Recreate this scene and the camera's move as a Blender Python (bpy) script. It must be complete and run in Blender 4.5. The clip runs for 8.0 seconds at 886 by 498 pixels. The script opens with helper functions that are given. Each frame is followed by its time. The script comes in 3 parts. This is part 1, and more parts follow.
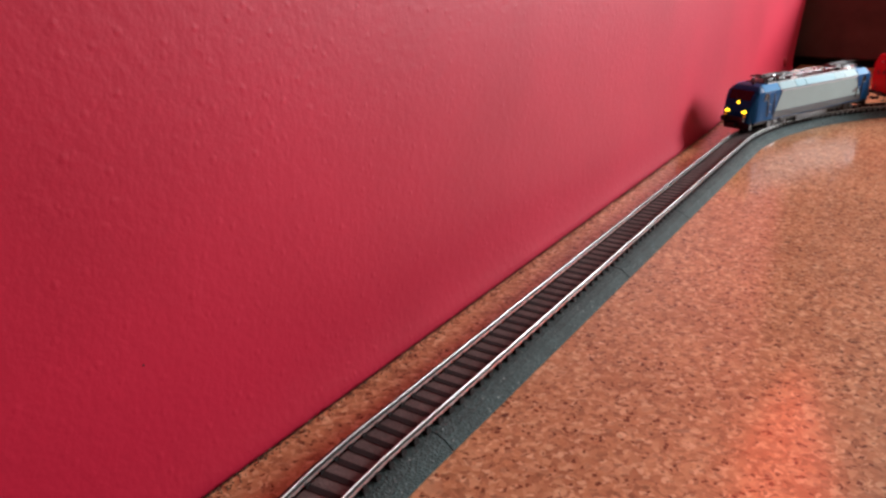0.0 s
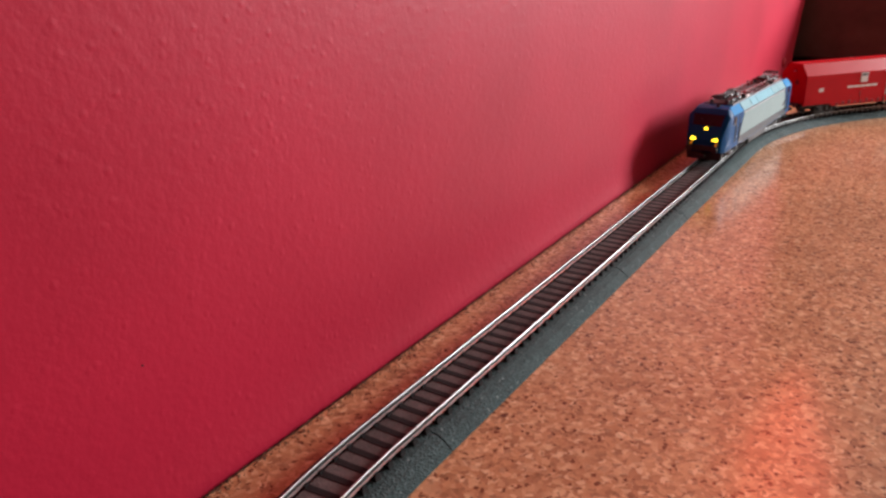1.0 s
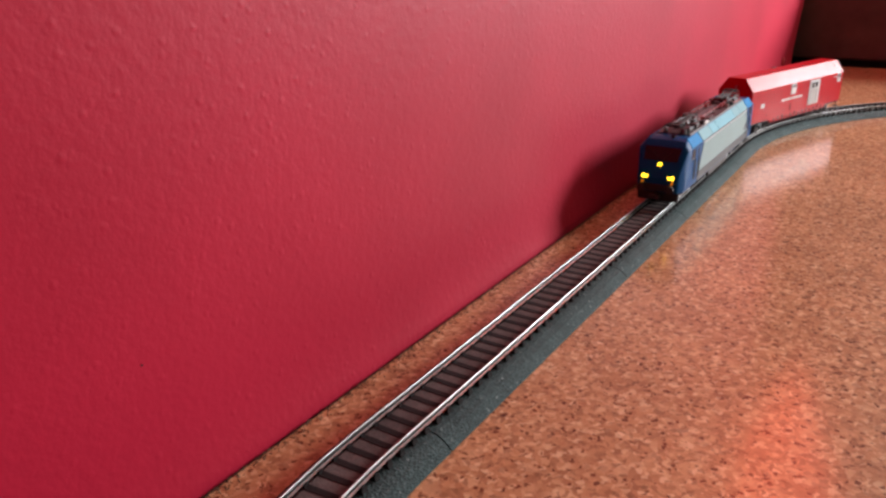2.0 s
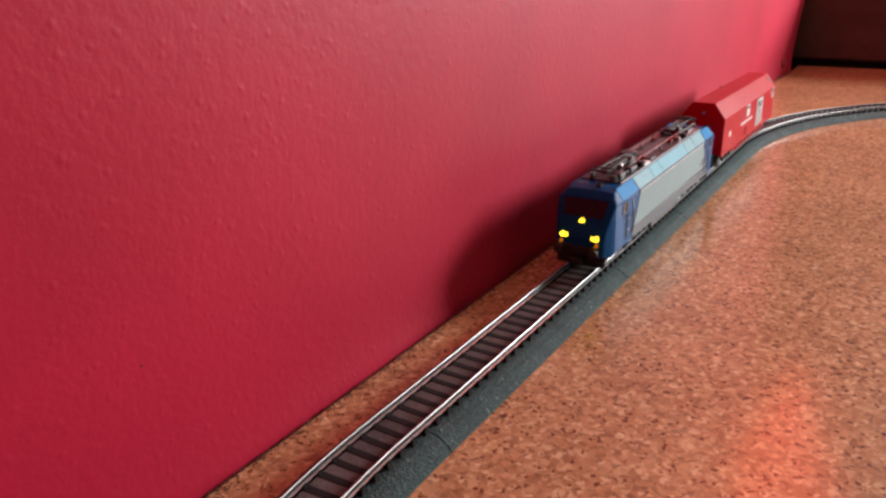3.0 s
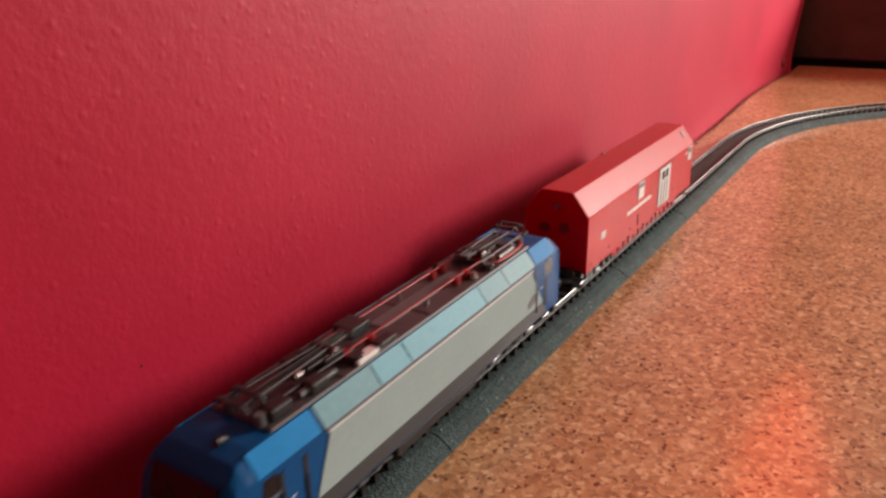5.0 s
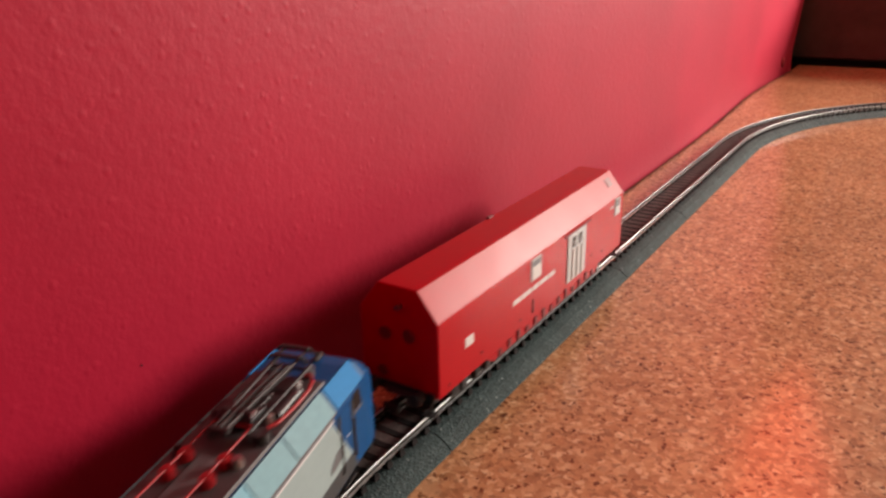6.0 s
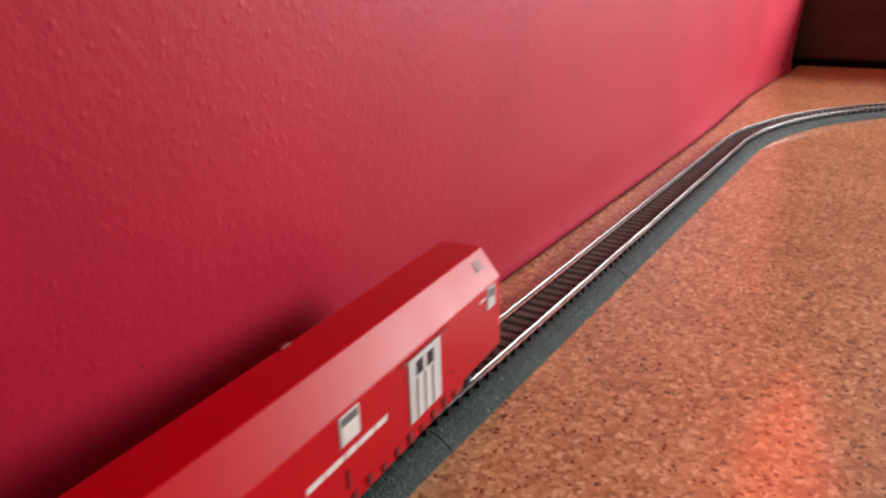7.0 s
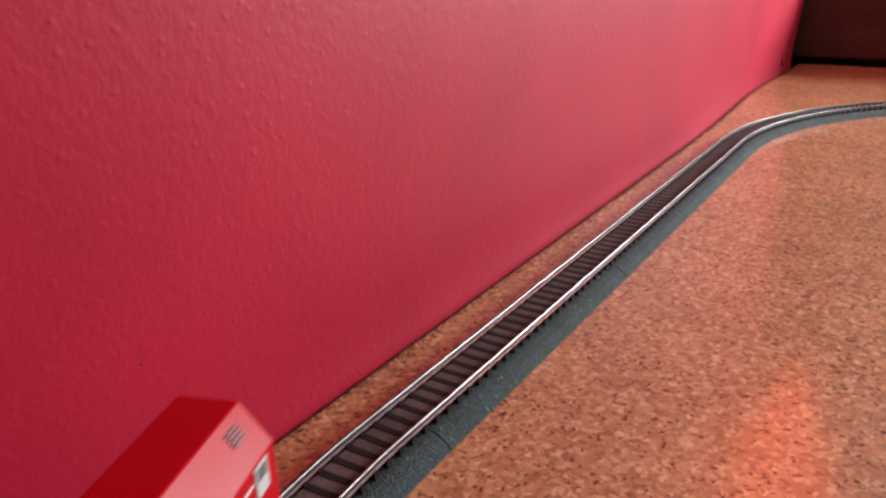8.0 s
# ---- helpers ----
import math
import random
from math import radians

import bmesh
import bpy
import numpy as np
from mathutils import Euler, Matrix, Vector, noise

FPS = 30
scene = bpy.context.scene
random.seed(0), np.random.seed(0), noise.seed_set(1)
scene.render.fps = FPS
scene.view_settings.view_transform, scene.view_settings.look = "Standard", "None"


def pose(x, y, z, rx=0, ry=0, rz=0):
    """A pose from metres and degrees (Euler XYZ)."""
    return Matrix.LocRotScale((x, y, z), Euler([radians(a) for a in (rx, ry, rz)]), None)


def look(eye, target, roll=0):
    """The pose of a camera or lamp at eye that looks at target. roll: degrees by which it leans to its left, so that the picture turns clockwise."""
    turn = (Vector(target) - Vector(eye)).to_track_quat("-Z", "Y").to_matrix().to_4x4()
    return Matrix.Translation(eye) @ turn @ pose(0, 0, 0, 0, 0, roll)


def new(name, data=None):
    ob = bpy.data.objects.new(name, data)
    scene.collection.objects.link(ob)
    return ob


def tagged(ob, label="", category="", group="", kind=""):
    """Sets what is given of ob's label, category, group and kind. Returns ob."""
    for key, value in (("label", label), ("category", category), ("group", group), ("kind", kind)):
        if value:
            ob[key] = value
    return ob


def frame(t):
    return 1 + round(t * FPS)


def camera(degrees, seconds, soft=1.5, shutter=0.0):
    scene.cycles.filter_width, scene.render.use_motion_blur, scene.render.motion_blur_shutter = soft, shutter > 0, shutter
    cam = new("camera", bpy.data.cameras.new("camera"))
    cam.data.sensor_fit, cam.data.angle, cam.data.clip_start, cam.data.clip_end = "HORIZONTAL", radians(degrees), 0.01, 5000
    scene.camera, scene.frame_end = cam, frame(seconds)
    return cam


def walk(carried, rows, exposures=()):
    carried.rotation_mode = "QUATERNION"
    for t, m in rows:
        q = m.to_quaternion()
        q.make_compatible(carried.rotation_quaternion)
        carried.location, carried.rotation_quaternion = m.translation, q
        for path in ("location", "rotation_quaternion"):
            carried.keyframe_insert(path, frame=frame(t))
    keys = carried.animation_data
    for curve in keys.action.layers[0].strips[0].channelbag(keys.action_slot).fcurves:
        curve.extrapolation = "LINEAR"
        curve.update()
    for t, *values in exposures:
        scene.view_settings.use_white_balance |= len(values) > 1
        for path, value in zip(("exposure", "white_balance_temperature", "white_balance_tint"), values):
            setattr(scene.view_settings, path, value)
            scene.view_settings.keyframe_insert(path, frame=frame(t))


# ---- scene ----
cam = camera(61.74, 8.0, soft=2.6, shutter=0.5)
MM = 0.001

# ---- camera: held almost still beside the track ----
EYE = Vector((0.14429, 0.0, 0.16783))
YAW, PITCH = radians(33.522), radians(21.341)
AHEAD = Vector((-math.sin(YAW) * math.cos(PITCH), math.cos(YAW) * math.cos(PITCH), -math.sin(PITCH)))
BASE = look(EYE, EYE + AHEAD, -1.393)
# tiny sway of the holder: seconds, tilt up and turn left in degrees
SWAY = [(0.0, 0.085, 0.150), (0.5, 0.085, 0.090), (1.0, 0.085, 0.075), (1.5, 0.065, 0.040), (3.0, 0.130, 0.035),
        (3.5, 0.175, 0.065), (4.0, 0.215, 0.065), (4.5, 0.175, 0.055), (6.0, 0.085, 0.015), (6.5, 0.130, 0.045),
        (7.0, 0.130, 0.050), (7.5, 0.085, 0.020), (8.0, 0.0, 0.0)]
walk(cam, [(t, BASE @ pose(0, 0, 0, up, left, 0)) for t, up, left in SWAY],
     [(0.0, 0.0, 6500, 10), (2.5, 0.0, 6500, 10), (4.5, 0.0, 7350, 13), (6.0, 0.0, 7800, 16), (6.8, 0.0, 7000, 12), (7.5, 0.0, 6400, 10), (8.0, 0.0, 6400, 10)])

# ---- light: one window on the far side of the room, a red lamp on the cabinet ----
world = bpy.data.worlds.new("world")
scene.world = world
world.use_nodes = True
sky = world.node_tree.nodes.new("ShaderNodeTexSky")
sky.sky_type, sky.sun_disc, sky.sun_elevation, sky.sun_rotation = "NISHITA", False, radians(25), radians(60)
back = world.node_tree.nodes["Background"]
back.inputs["Strength"].default_value = 0.1
world.node_tree.links.new(sky.outputs[0], back.inputs["Color"])

WIN_X, WIN_Y, WIN_Z, WIN_W, WIN_H = 1.14, 1.99, 0.62, 0.50, 0.50
lamp = new("window_light", bpy.data.lights.new("window_light", "AREA"))
lamp.data.shape, lamp.data.size, lamp.data.size_y = "RECTANGLE", WIN_W, WIN_H
lamp.data.energy, lamp.data.color = 62.0, (0.97, 0.98, 1.0)
lamp.matrix_world = look((WIN_X, WIN_Y, WIN_Z), (WIN_X - 0.42, WIN_Y - 1.0, WIN_Z))


# ---- materials ----
def shader(name, rough=0.5, metal=0.0, spec=0.5, coat=0.0, coat_rough=0.1):
    m = bpy.data.materials.new(name)
    m.use_nodes = True
    b = m.node_tree.nodes["Principled BSDF"]
    b.inputs["Roughness"].default_value = rough
    b.inputs["Metallic"].default_value = metal
    b.inputs["Specular IOR Level"].default_value = spec
    b.inputs["Coat Weight"].default_value = coat
    b.inputs["Coat Roughness"].default_value = coat_rough
    return m, m.node_tree.nodes, m.node_tree.links, b


def ramp(n, stops):
    r = n.new("ShaderNodeValToRGB")
    e = r.color_ramp.elements
    while len(e) < len(stops):
        e.new(0.5)
    for el, (p, c) in zip(e, stops):
        el.position, el.color = p, (*c, 1)
    return r


def plain(name, color, rough=0.5, metal=0.0, vary=0.15, grain=400.0, bump=0.1, coat=0.0, spec=0.5, depth=0.0002):
    """Paint, plastic or metal with grain and larger blotches of wear."""
    m, n, l, b = shader(name, rough, metal, spec, coat)
    co = n.new("ShaderNodeTexCoord")
    fine, broad = n.new("ShaderNodeTexNoise"), n.new("ShaderNodeTexNoise")
    fine.inputs["Scale"].default_value, broad.inputs["Scale"].default_value = grain, grain / 14
    fine.inputs["Detail"].default_value, broad.inputs["Detail"].default_value = 4, 3
    for q in (fine, broad):
        l.new(co.outputs["Object"], q.inputs["Vector"])
    add = n.new("ShaderNodeMath")
    add.operation = "ADD"
    l.new(fine.outputs["Fac"], add.inputs[0])
    l.new(broad.outputs["Fac"], add.inputs[1])
    lo, hi = [tuple(c * k for c in color) for k in (1 - vary, 1 + vary)]
    r = ramp(n, [(0.35, lo), (0.65, hi)])
    half = n.new("ShaderNodeMath")
    half.operation, half.inputs[1].default_value = "MULTIPLY", 0.5
    l.new(add.outputs[0], half.inputs[0])
    l.new(half.outputs[0], r.inputs[0])
    l.new(r.outputs[0], b.inputs["Base Color"])
    rr = n.new("ShaderNodeMapRange")
    rr.inputs["To Min"].default_value, rr.inputs["To Max"].default_value = rough * 0.85, min(1, rough * 1.2)
    l.new(broad.outputs["Fac"], rr.inputs["Value"])
    l.new(rr.outputs[0], b.inputs["Roughness"])
    if bump:
        bp = n.new("ShaderNodeBump")
        bp.inputs["Strength"].default_value, bp.inputs["Distance"].default_value = bump, depth
        l.new(fine.outputs["Fac"], bp.inputs["Height"])
        l.new(bp.outputs[0], b.inputs["Normal"])
    return m


def glow(name, color, strength):
    m, n, l, b = shader(name, 0.3)
    b.inputs["Base Color"].default_value = (*color, 1)
    b.inputs["Emission Color"].default_value = (*color, 1)
    b.inputs["Emission Strength"].default_value = strength
    return m


def cork():
    """Lacquered pressed cork: chips of several sizes, dark bark specks, a clear coat."""
    m, n, l, b = shader("cork", 0.6, 0, 0.2, 0.75, 0.155)
    co = n.new("ShaderNodeTexCoord")
    warp = n.new("ShaderNodeTexNoise")
    warp.inputs["Scale"].default_value = 260
    l.new(co.outputs["Object"], warp.inputs["Vector"])
    mixv = n.new("ShaderNodeMix")
    mixv.data_type, mixv.blend_type = "RGBA", "LINEAR_LIGHT"
    mixv.inputs["Factor"].default_value = 0.0022
    l.new(co.outputs["Object"], mixv.inputs[6])
    l.new(warp.outputs["Color"], mixv.inputs[7])
    big, small, bark = [n.new("ShaderNodeTexVoronoi") for _ in range(3)]
    for v, k in ((big, 280), (small, 490), (bark, 560)):
        v.inputs["Scale"].default_value = k
        l.new(mixv.outputs[2], v.inputs["Vector"])
    tone = [(0.14, (0.29, 0.130, 0.058)), (0.36, (0.49, 0.232, 0.104)), (0.66, (0.63, 0.330, 0.155)), (0.90, (0.86, 0.58, 0.34))]
    ra, rb = ramp(n, tone), ramp(n, tone)
    l.new(big.outputs["Color"], ra.inputs[0])
    l.new(small.outputs["Color"], rb.inputs[0])
    mix = n.new("ShaderNodeMix")
    mix.data_type = "RGBA"
    mix.inputs["Factor"].default_value = 0.72
    l.new(ra.outputs[0], mix.inputs[6])
    l.new(rb.outputs[0], mix.inputs[7])
    # a few chips are bark: dark, ragged and smaller than their cell
    pick = n.new("ShaderNodeSeparateColor")
    l.new(bark.outputs["Color"], pick.inputs[0])
    reach = n.new("ShaderNodeMapRange")
    reach.inputs["From Min"].default_value, reach.inputs["From Max"].default_value = 0.87, 1.0
    reach.inputs["To Min"].default_value, reach.inputs["To Max"].default_value = 0.0, 0.75
    l.new(pick.outputs["Green"], reach.inputs["Value"])
    inside = n.new("ShaderNodeMath")
    inside.operation = "SUBTRACT"
    l.new(bark.outputs["Distance"], inside.inputs[0])
    l.new(reach.outputs[0], inside.inputs[1])
    rs = ramp(n, [(0.0, (0.34, 0.21, 0.15)), (0.16, (1, 1, 1))])
    l.new(inside.outputs[0], rs.inputs[0])
    broad = n.new("ShaderNodeTexNoise")
    broad.inputs["Scale"].default_value = 14
    l.new(co.outputs["Object"], broad.inputs["Vector"])
    rg = ramp(n, [(0.3, (0.86, 0.84, 0.82)), (0.7, (1.08, 1.08, 1.08))])
    l.new(broad.outputs["Fac"], rg.inputs[0])
    out = mix.outputs[2]
    for r in (rs, rg):
        mu = n.new("ShaderNodeMix")
        mu.data_type, mu.blend_type = "RGBA", "MULTIPLY"
        mu.inputs["Factor"].default_value = 1
        l.new(out, mu.inputs[6])
        l.new(r.outputs[0], mu.inputs[7])
        out = mu.outputs[2]
    l.new(out, b.inputs["Base Color"])
    bp = n.new("ShaderNodeBump")
    bp.inputs["Strength"].default_value, bp.inputs["Distance"].default_value = 0.25, 0.0002
    l.new(small.outputs["Distance"], bp.inputs["Height"])
    l.new(bp.outputs[0], b.inputs["Normal"])
    return m


def woodchip():
    """Red emulsion paint over woodchip paper: fine pimples and broad uneven coats."""
    m, n, l, b = shader("red_wall_paint", 0.52, 0, 0.2)
    b.inputs["Sheen Weight"].default_value, b.inputs["Sheen Roughness"].default_value = 0.30, 0.4
    b.inputs["Sheen Tint"].default_value = (1.0, 0.28, 0.41, 1)
    co = n.new("ShaderNodeTexCoord")
    broad = n.new("ShaderNodeTexNoise")
    broad.inputs["Scale"].default_value, broad.inputs["Detail"].default_value = 9, 5
    fine = n.new("ShaderNodeTexNoise")
    fine.inputs["Scale"].default_value, fine.inputs["Detail"].default_value = 240, 5
    chips = n.new("ShaderNodeTexVoronoi")
    chips.inputs["Scale"].default_value = 150
    for q in (broad, fine, chips):
        l.new(co.outputs["Object"], q.inputs["Vector"])
    r = ramp(n, [(0.3, (0.385, 0.008, 0.030)), (0.7, (0.48, 0.012, 0.041))])
    l.new(broad.outputs["Fac"], r.inputs[0])
    l.new(r.outputs[0], b.inputs["Base Color"])
    rc = ramp(n, [(0.04, (1, 1, 1)), (0.24, (0, 0, 0))])
    l.new(chips.outputs["Distance"], rc.inputs[0])
    su = n.new("ShaderNodeMath")
    su.operation = "MULTIPLY_ADD"
    su.inputs[1].default_value = 0.4
    l.new(rc.outputs[0], su.inputs[0])
    l.new(fine.outputs["Fac"], su.inputs[2])
    bp = n.new("ShaderNodeBump")
    bp.inputs["Strength"].default_value, bp.inputs["Distance"].default_value = 0.36, 0.0007
    l.new(su.outputs[0], bp.inputs["Height"])
    l.new(bp.outputs[0], b.inputs["Normal"])
    return m


def granules():
    """Grey-green foam ballast with single pale grains."""
    m, n, l, b = shader("ballast_foam", 0.8, 0, 0.4)
    co = n.new("ShaderNodeTexCoord")
    v, w = n.new("ShaderNodeTexVoronoi"), n.new("ShaderNodeTexNoise")
    v.inputs["Scale"].default_value, w.inputs["Scale"].default_value = 1300, 60
    for q in (v, w):
        l.new(co.outputs["Object"], q.inputs["Vector"])
    r = ramp(n, [(0.0, (0.018, 0.036, 0.037)), (0.6, (0.038, 0.068, 0.068)), (0.90, (0.064, 0.100, 0.098)), (1.0, (0.34, 0.40, 0.39))])
    l.new(v.outputs["Color"], r.inputs[0])
    mu = n.new("ShaderNodeMix")
    mu.data_type, mu.blend_type = "RGBA", "MULTIPLY"
    mu.inputs["Factor"].default_value = 1
    rg = ramp(n, [(0.3, (0.75, 0.75, 0.75)), (0.7, (1.1, 1.1, 1.1))])
    l.new(w.outputs["Fac"], rg.inputs[0])
    l.new(r.outputs[0], mu.inputs[6])
    l.new(rg.outputs[0], mu.inputs[7])
    l.new(mu.outputs[2], b.inputs["Base Color"])
    bp = n.new("ShaderNodeBump")
    bp.inputs["Strength"].default_value, bp.inputs["Distance"].default_value = 0.8, 0.0005
    l.new(v.outputs["Distance"], bp.inputs["Height"])
    l.new(bp.outputs[0], b.inputs["Normal"])
    return m


CORK, WALLRED, FOAM = cork(), woodchip(), granules()
# unseen room walls: very dark so that they send back little fill light
PLASTER = plain("fill_cut_plaster", (0.065, 0.052, 0.046), 0.8, grain=60, bump=0.2)
# unseen east wall and ceiling: pale, to bounce some fill into the shadows
CREAM = plain("fill_bounce_plaster", (0.36, 0.335, 0.305), 0.8, grain=60, bump=0.2)
DARKWOOD = plain("dark_brown_wood", (0.085, 0.048, 0.038), 0.6, vary=0.35, grain=40)
DEBRIS = plain("dark_crumbs", (0.16, 0.105, 0.060), 0.85, vary=0.5, grain=300)
# near-black brown that stands in for the shade inside the wall gap
GAPSHADE = plain("gap_shade", (0.035, 0.022, 0.014), 0.9, vary=0.4, grain=300)
BLACKGAP = plain("black_plinth", (0.006, 0.004, 0.004), 0.8)
FLOORWOOD = plain("floor_wood", (0.12, 0.065, 0.035), 0.5, grain=30)
INFILL = plain("brown_ballast", (0.112, 0.085, 0.081), 0.85, vary=0.4, grain=1100, bump=0.6, spec=0.25, depth=0.0004)
SLEEPER = plain("sleeper_plastic", (0.014, 0.010, 0.010), 0.72, vary=0.3, grain=900, bump=0.3, spec=0.25)
RAIL = plain("nickel_silver_rail", (0.50, 0.51, 0.51), 0.38, 1.0, vary=0.12, grain=700, bump=0.05)
RAILWEB = plain("dark_rail", (0.035, 0.028, 0.026), 0.6, 0.4, vary=0.2, grain=700)
BLUE = plain("blue_paint", (0.001, 0.066, 0.200), 0.38, vary=0.08, grain=500, bump=0.03, spec=0.1)
PALEBLUE = plain("pale_blue_paint", (0.17, 0.41, 0.49), 0.45, vary=0.08, grain=500, bump=0.03, spec=0.08)
# the cab's blue made lighter: glare on the slope put into its colour
BLUEGLARE = plain("blue_paint_glare", (0.008, 0.21, 0.50), 0.42, vary=0.08, grain=500, bump=0.03, spec=0.04)
SILVER = plain("silver_grey_paint", (0.30, 0.39, 0.39), 0.55, 0.0, vary=0.06, grain=600, bump=0.03, spec=0.14)
GREYCYAN = plain("grey_cyan_paint", (0.15, 0.32, 0.36), 0.45, vary=0.1, grain=500, bump=0.03, spec=0.12)
MIDGREY = plain("mid_grey_paint", (0.12, 0.125, 0.13), 0.5, vary=0.1, grain=500)
DARKGREY = plain("dark_grey_paint", (0.038, 0.043, 0.047), 0.5, vary=0.1, grain=500)
ROOFGREY = plain("roof_grey_paint", (0.060, 0.048, 0.050), 0.5, vary=0.15, grain=400)
BLACK = plain("black_plastic", (0.010, 0.010, 0.011), 0.45, vary=0.3, grain=500)
GLASS = plain("dark_glass", (0.010, 0.009, 0.011), 0.22, vary=0.1, bump=0, spec=0.3)
STEEL = plain("bare_steel", (0.45, 0.43, 0.42), 0.3, 1.0, vary=0.15, grain=700)
DARKSTEEL = plain("blackened_steel", (0.055, 0.05, 0.05), 0.5, 0.6, vary=0.2, grain=600)
REDINS = plain("red_insulator", (0.34, 0.008, 0.012), 0.35, vary=0.1, grain=600, coat=0.3)
WAGONRED = plain("wagon_red_paint", (0.48, 0.001, 0.008), 0.36, vary=0.06, grain=500, bump=0.02, spec=0.15)
WAGONDARK = plain("dark_red_print", (0.17, 0.004, 0.007), 0.5, vary=0.1)
KNOBRED = plain("dark_red_knob", (0.30, 0.010, 0.022), 0.6, vary=0.2)
WHITE = plain("white_print", (0.72, 0.70, 0.68), 0.5, vary=0.06)
DOORGREY = plain("pale_grey_door", (0.56, 0.58, 0.58), 0.42, vary=0.06, grain=600)
LAMPYELLOW = glow("yellow_headlight", (1.0, 0.60, 0.02), 5.0)
LAMPDIM = glow("dim_yellow_lamp", (1.0, 0.42, 0.02), 0.18)
REDSHADE = glow("red_lampshade", (1.0, 0.09, 0.05), 6.0)


# ---- mesh helpers, in millimetres ----
def part(name, bm, material, parent=None, label="", smooth=False):
    me = bpy.data.meshes.new(name)
    bmesh.ops.scale(bm, vec=(MM, MM, MM), verts=bm.verts)
    bmesh.ops.recalc_face_normals(bm, faces=bm.faces)
    bm.to_mesh(me)
    bm.free()
    for f in me.polygons:
        f.use_smooth = smooth
    me.materials.append(material)
    ob = new(name, me)
    if parent:
        ob.parent = parent
    if label:
        tagged(ob, label)
    return ob


def thing(name, label, category, group=""):
    return tagged(new(name), label, category, group)


def box(x0, x1, y0, y1, z0, z1, bevel=0.0, into=None):
    bm = bmesh.new()
    bmesh.ops.create_cube(bm, size=1, matrix=Matrix.LocRotScale(((x0 + x1) / 2, (y0 + y1) / 2, (z0 + z1) / 2), None,
                                                                 (abs(x1 - x0), abs(y1 - y0), abs(z1 - z0))))
    if bevel:
        bmesh.ops.bevel(bm, geom=list(bm.edges), offset=bevel, segments=2, affect="EDGES", profile=0.5)
    if into is None:
        return bm
    return join(into, bm)


def join(into, bm):
    me = bpy.data.meshes.new("joined")
    bm.to_mesh(me)
    bm.free()
    into.from_mesh(me)
    bpy.data.meshes.remove(me)
    return into


def rod(a, b, r, r2=None, sides=10, into=None):
    bm = bmesh.new()
    a, b = Vector(a), Vector(b)
    d = b - a
    m = Matrix.Translation((a + b) / 2) @ d.to_track_quat("Z", "Y").to_matrix().to_4x4()
    bmesh.ops.create_cone(bm, cap_ends=True, segments=sides, radius1=r, radius2=r if r2 is None else r2, depth=d.length, matrix=m)
    return bm if into is None else join(into, bm)


def prism(outline, axis, lo, hi, bevel=0.0, into=None):
    """An outline in the other two axes, drawn out along x, y or z from lo to hi."""
    bm = bmesh.new()

    def put(p, h):
        return {"x": (h, p[0], p[1]), "y": (p[0], h, p[1]), "z": (p[0], p[1], h)}[axis]
    a = [bm.verts.new(put(p, lo)) for p in outline]
    b = [bm.verts.new(put(p, hi)) for p in outline]
    bm.faces.new(a)
    bm.faces.new(b[::-1])
    for i in range(len(a)):
        j = (i + 1) % len(a)
        bm.faces.new((a[i], a[j], b[j], b[i]))
    bmesh.ops.recalc_face_normals(bm, faces=bm.faces)
    if bevel:
        bmesh.ops.bevel(bm, geom=list(bm.edges), offset=bevel, segments=2, affect="EDGES", profile=0.5)
    return bm if into is None else join(into, bm)


def loft(sections):
    """Closed rings of equal count, in order, with both ends capped."""
    bm = bmesh.new()
    rings = [[bm.verts.new(p) for p in s] for s in sections]
    for r, q in zip(rings, rings[1:]):
        for i in range(len(r)):
            j = (i + 1) % len(r)
            bm.faces.new((r[i], r[j], q[j], q[i]))
    bm.faces.new(rings[0])
    bm.faces.new(rings[-1][::-1])
    bmesh.ops.recalc_face_normals(bm, faces=bm.faces)
    return bm


# ---- track line: one long side of an oval, straight along y between two curves ----
CURVE_Y, CURVE_R, NEAR_Y, NEAR_R, TOP = 695.0, 360.0, 176.0, 418.0, 10.0


def along(s, side=0.0):
    """The point s mm along the track, side mm to its right, and its heading in radians."""
    if NEAR_Y <= s <= CURVE_Y:
        return side, s, 0.0
    if s < NEAR_Y:
        a = (NEAR_Y - s) / NEAR_R
        r = NEAR_R - side
        return NEAR_R - r * math.cos(a), NEAR_Y - r * math.sin(a), -a
    a = (s - CURVE_Y) / CURVE_R
    r = CURVE_R - side
    return CURVE_R - r * math.cos(a), CURVE_Y + r * math.sin(a), a


def swept(profile, s0, s1, step=9.0):
    """A profile of (side, height) points drawn along the track."""
    bends = [*np.arange(s0, min(s1, NEAR_Y), step), *((NEAR_Y,) if s0 < NEAR_Y < s1 else ()), *np.arange(max(s0, CURVE_Y), s1, step)]
    stops = sorted({round(float(q), 3) for q in (s0, *bends, s1)})
    stops = [q for q, n in zip(stops, stops[1:] + [s1 + 9]) if n - q > 0.01]
    return loft([[(*along(s, x)[:2], z) for x, z in profile] for s in stops])


# ---- setting ----
FOOT = 3.0


def wall_face(y):
    """The red wall is not quite flat: it falls back a little before the far end and rounds off there."""
    x = -41.0 - 10.5 * math.exp(-((y - 1030) / 190) ** 2)
    if y > 1258:
        x -= 12 - math.sqrt(max(0, 12 ** 2 - (y - 1258) ** 2))
    return x


def cove(z):
    """Bends the wall's foot forward to catch light, in place of the cork's bounce."""
    return FOOT * (1 - min(1, max(0, z) / 30)) ** 2


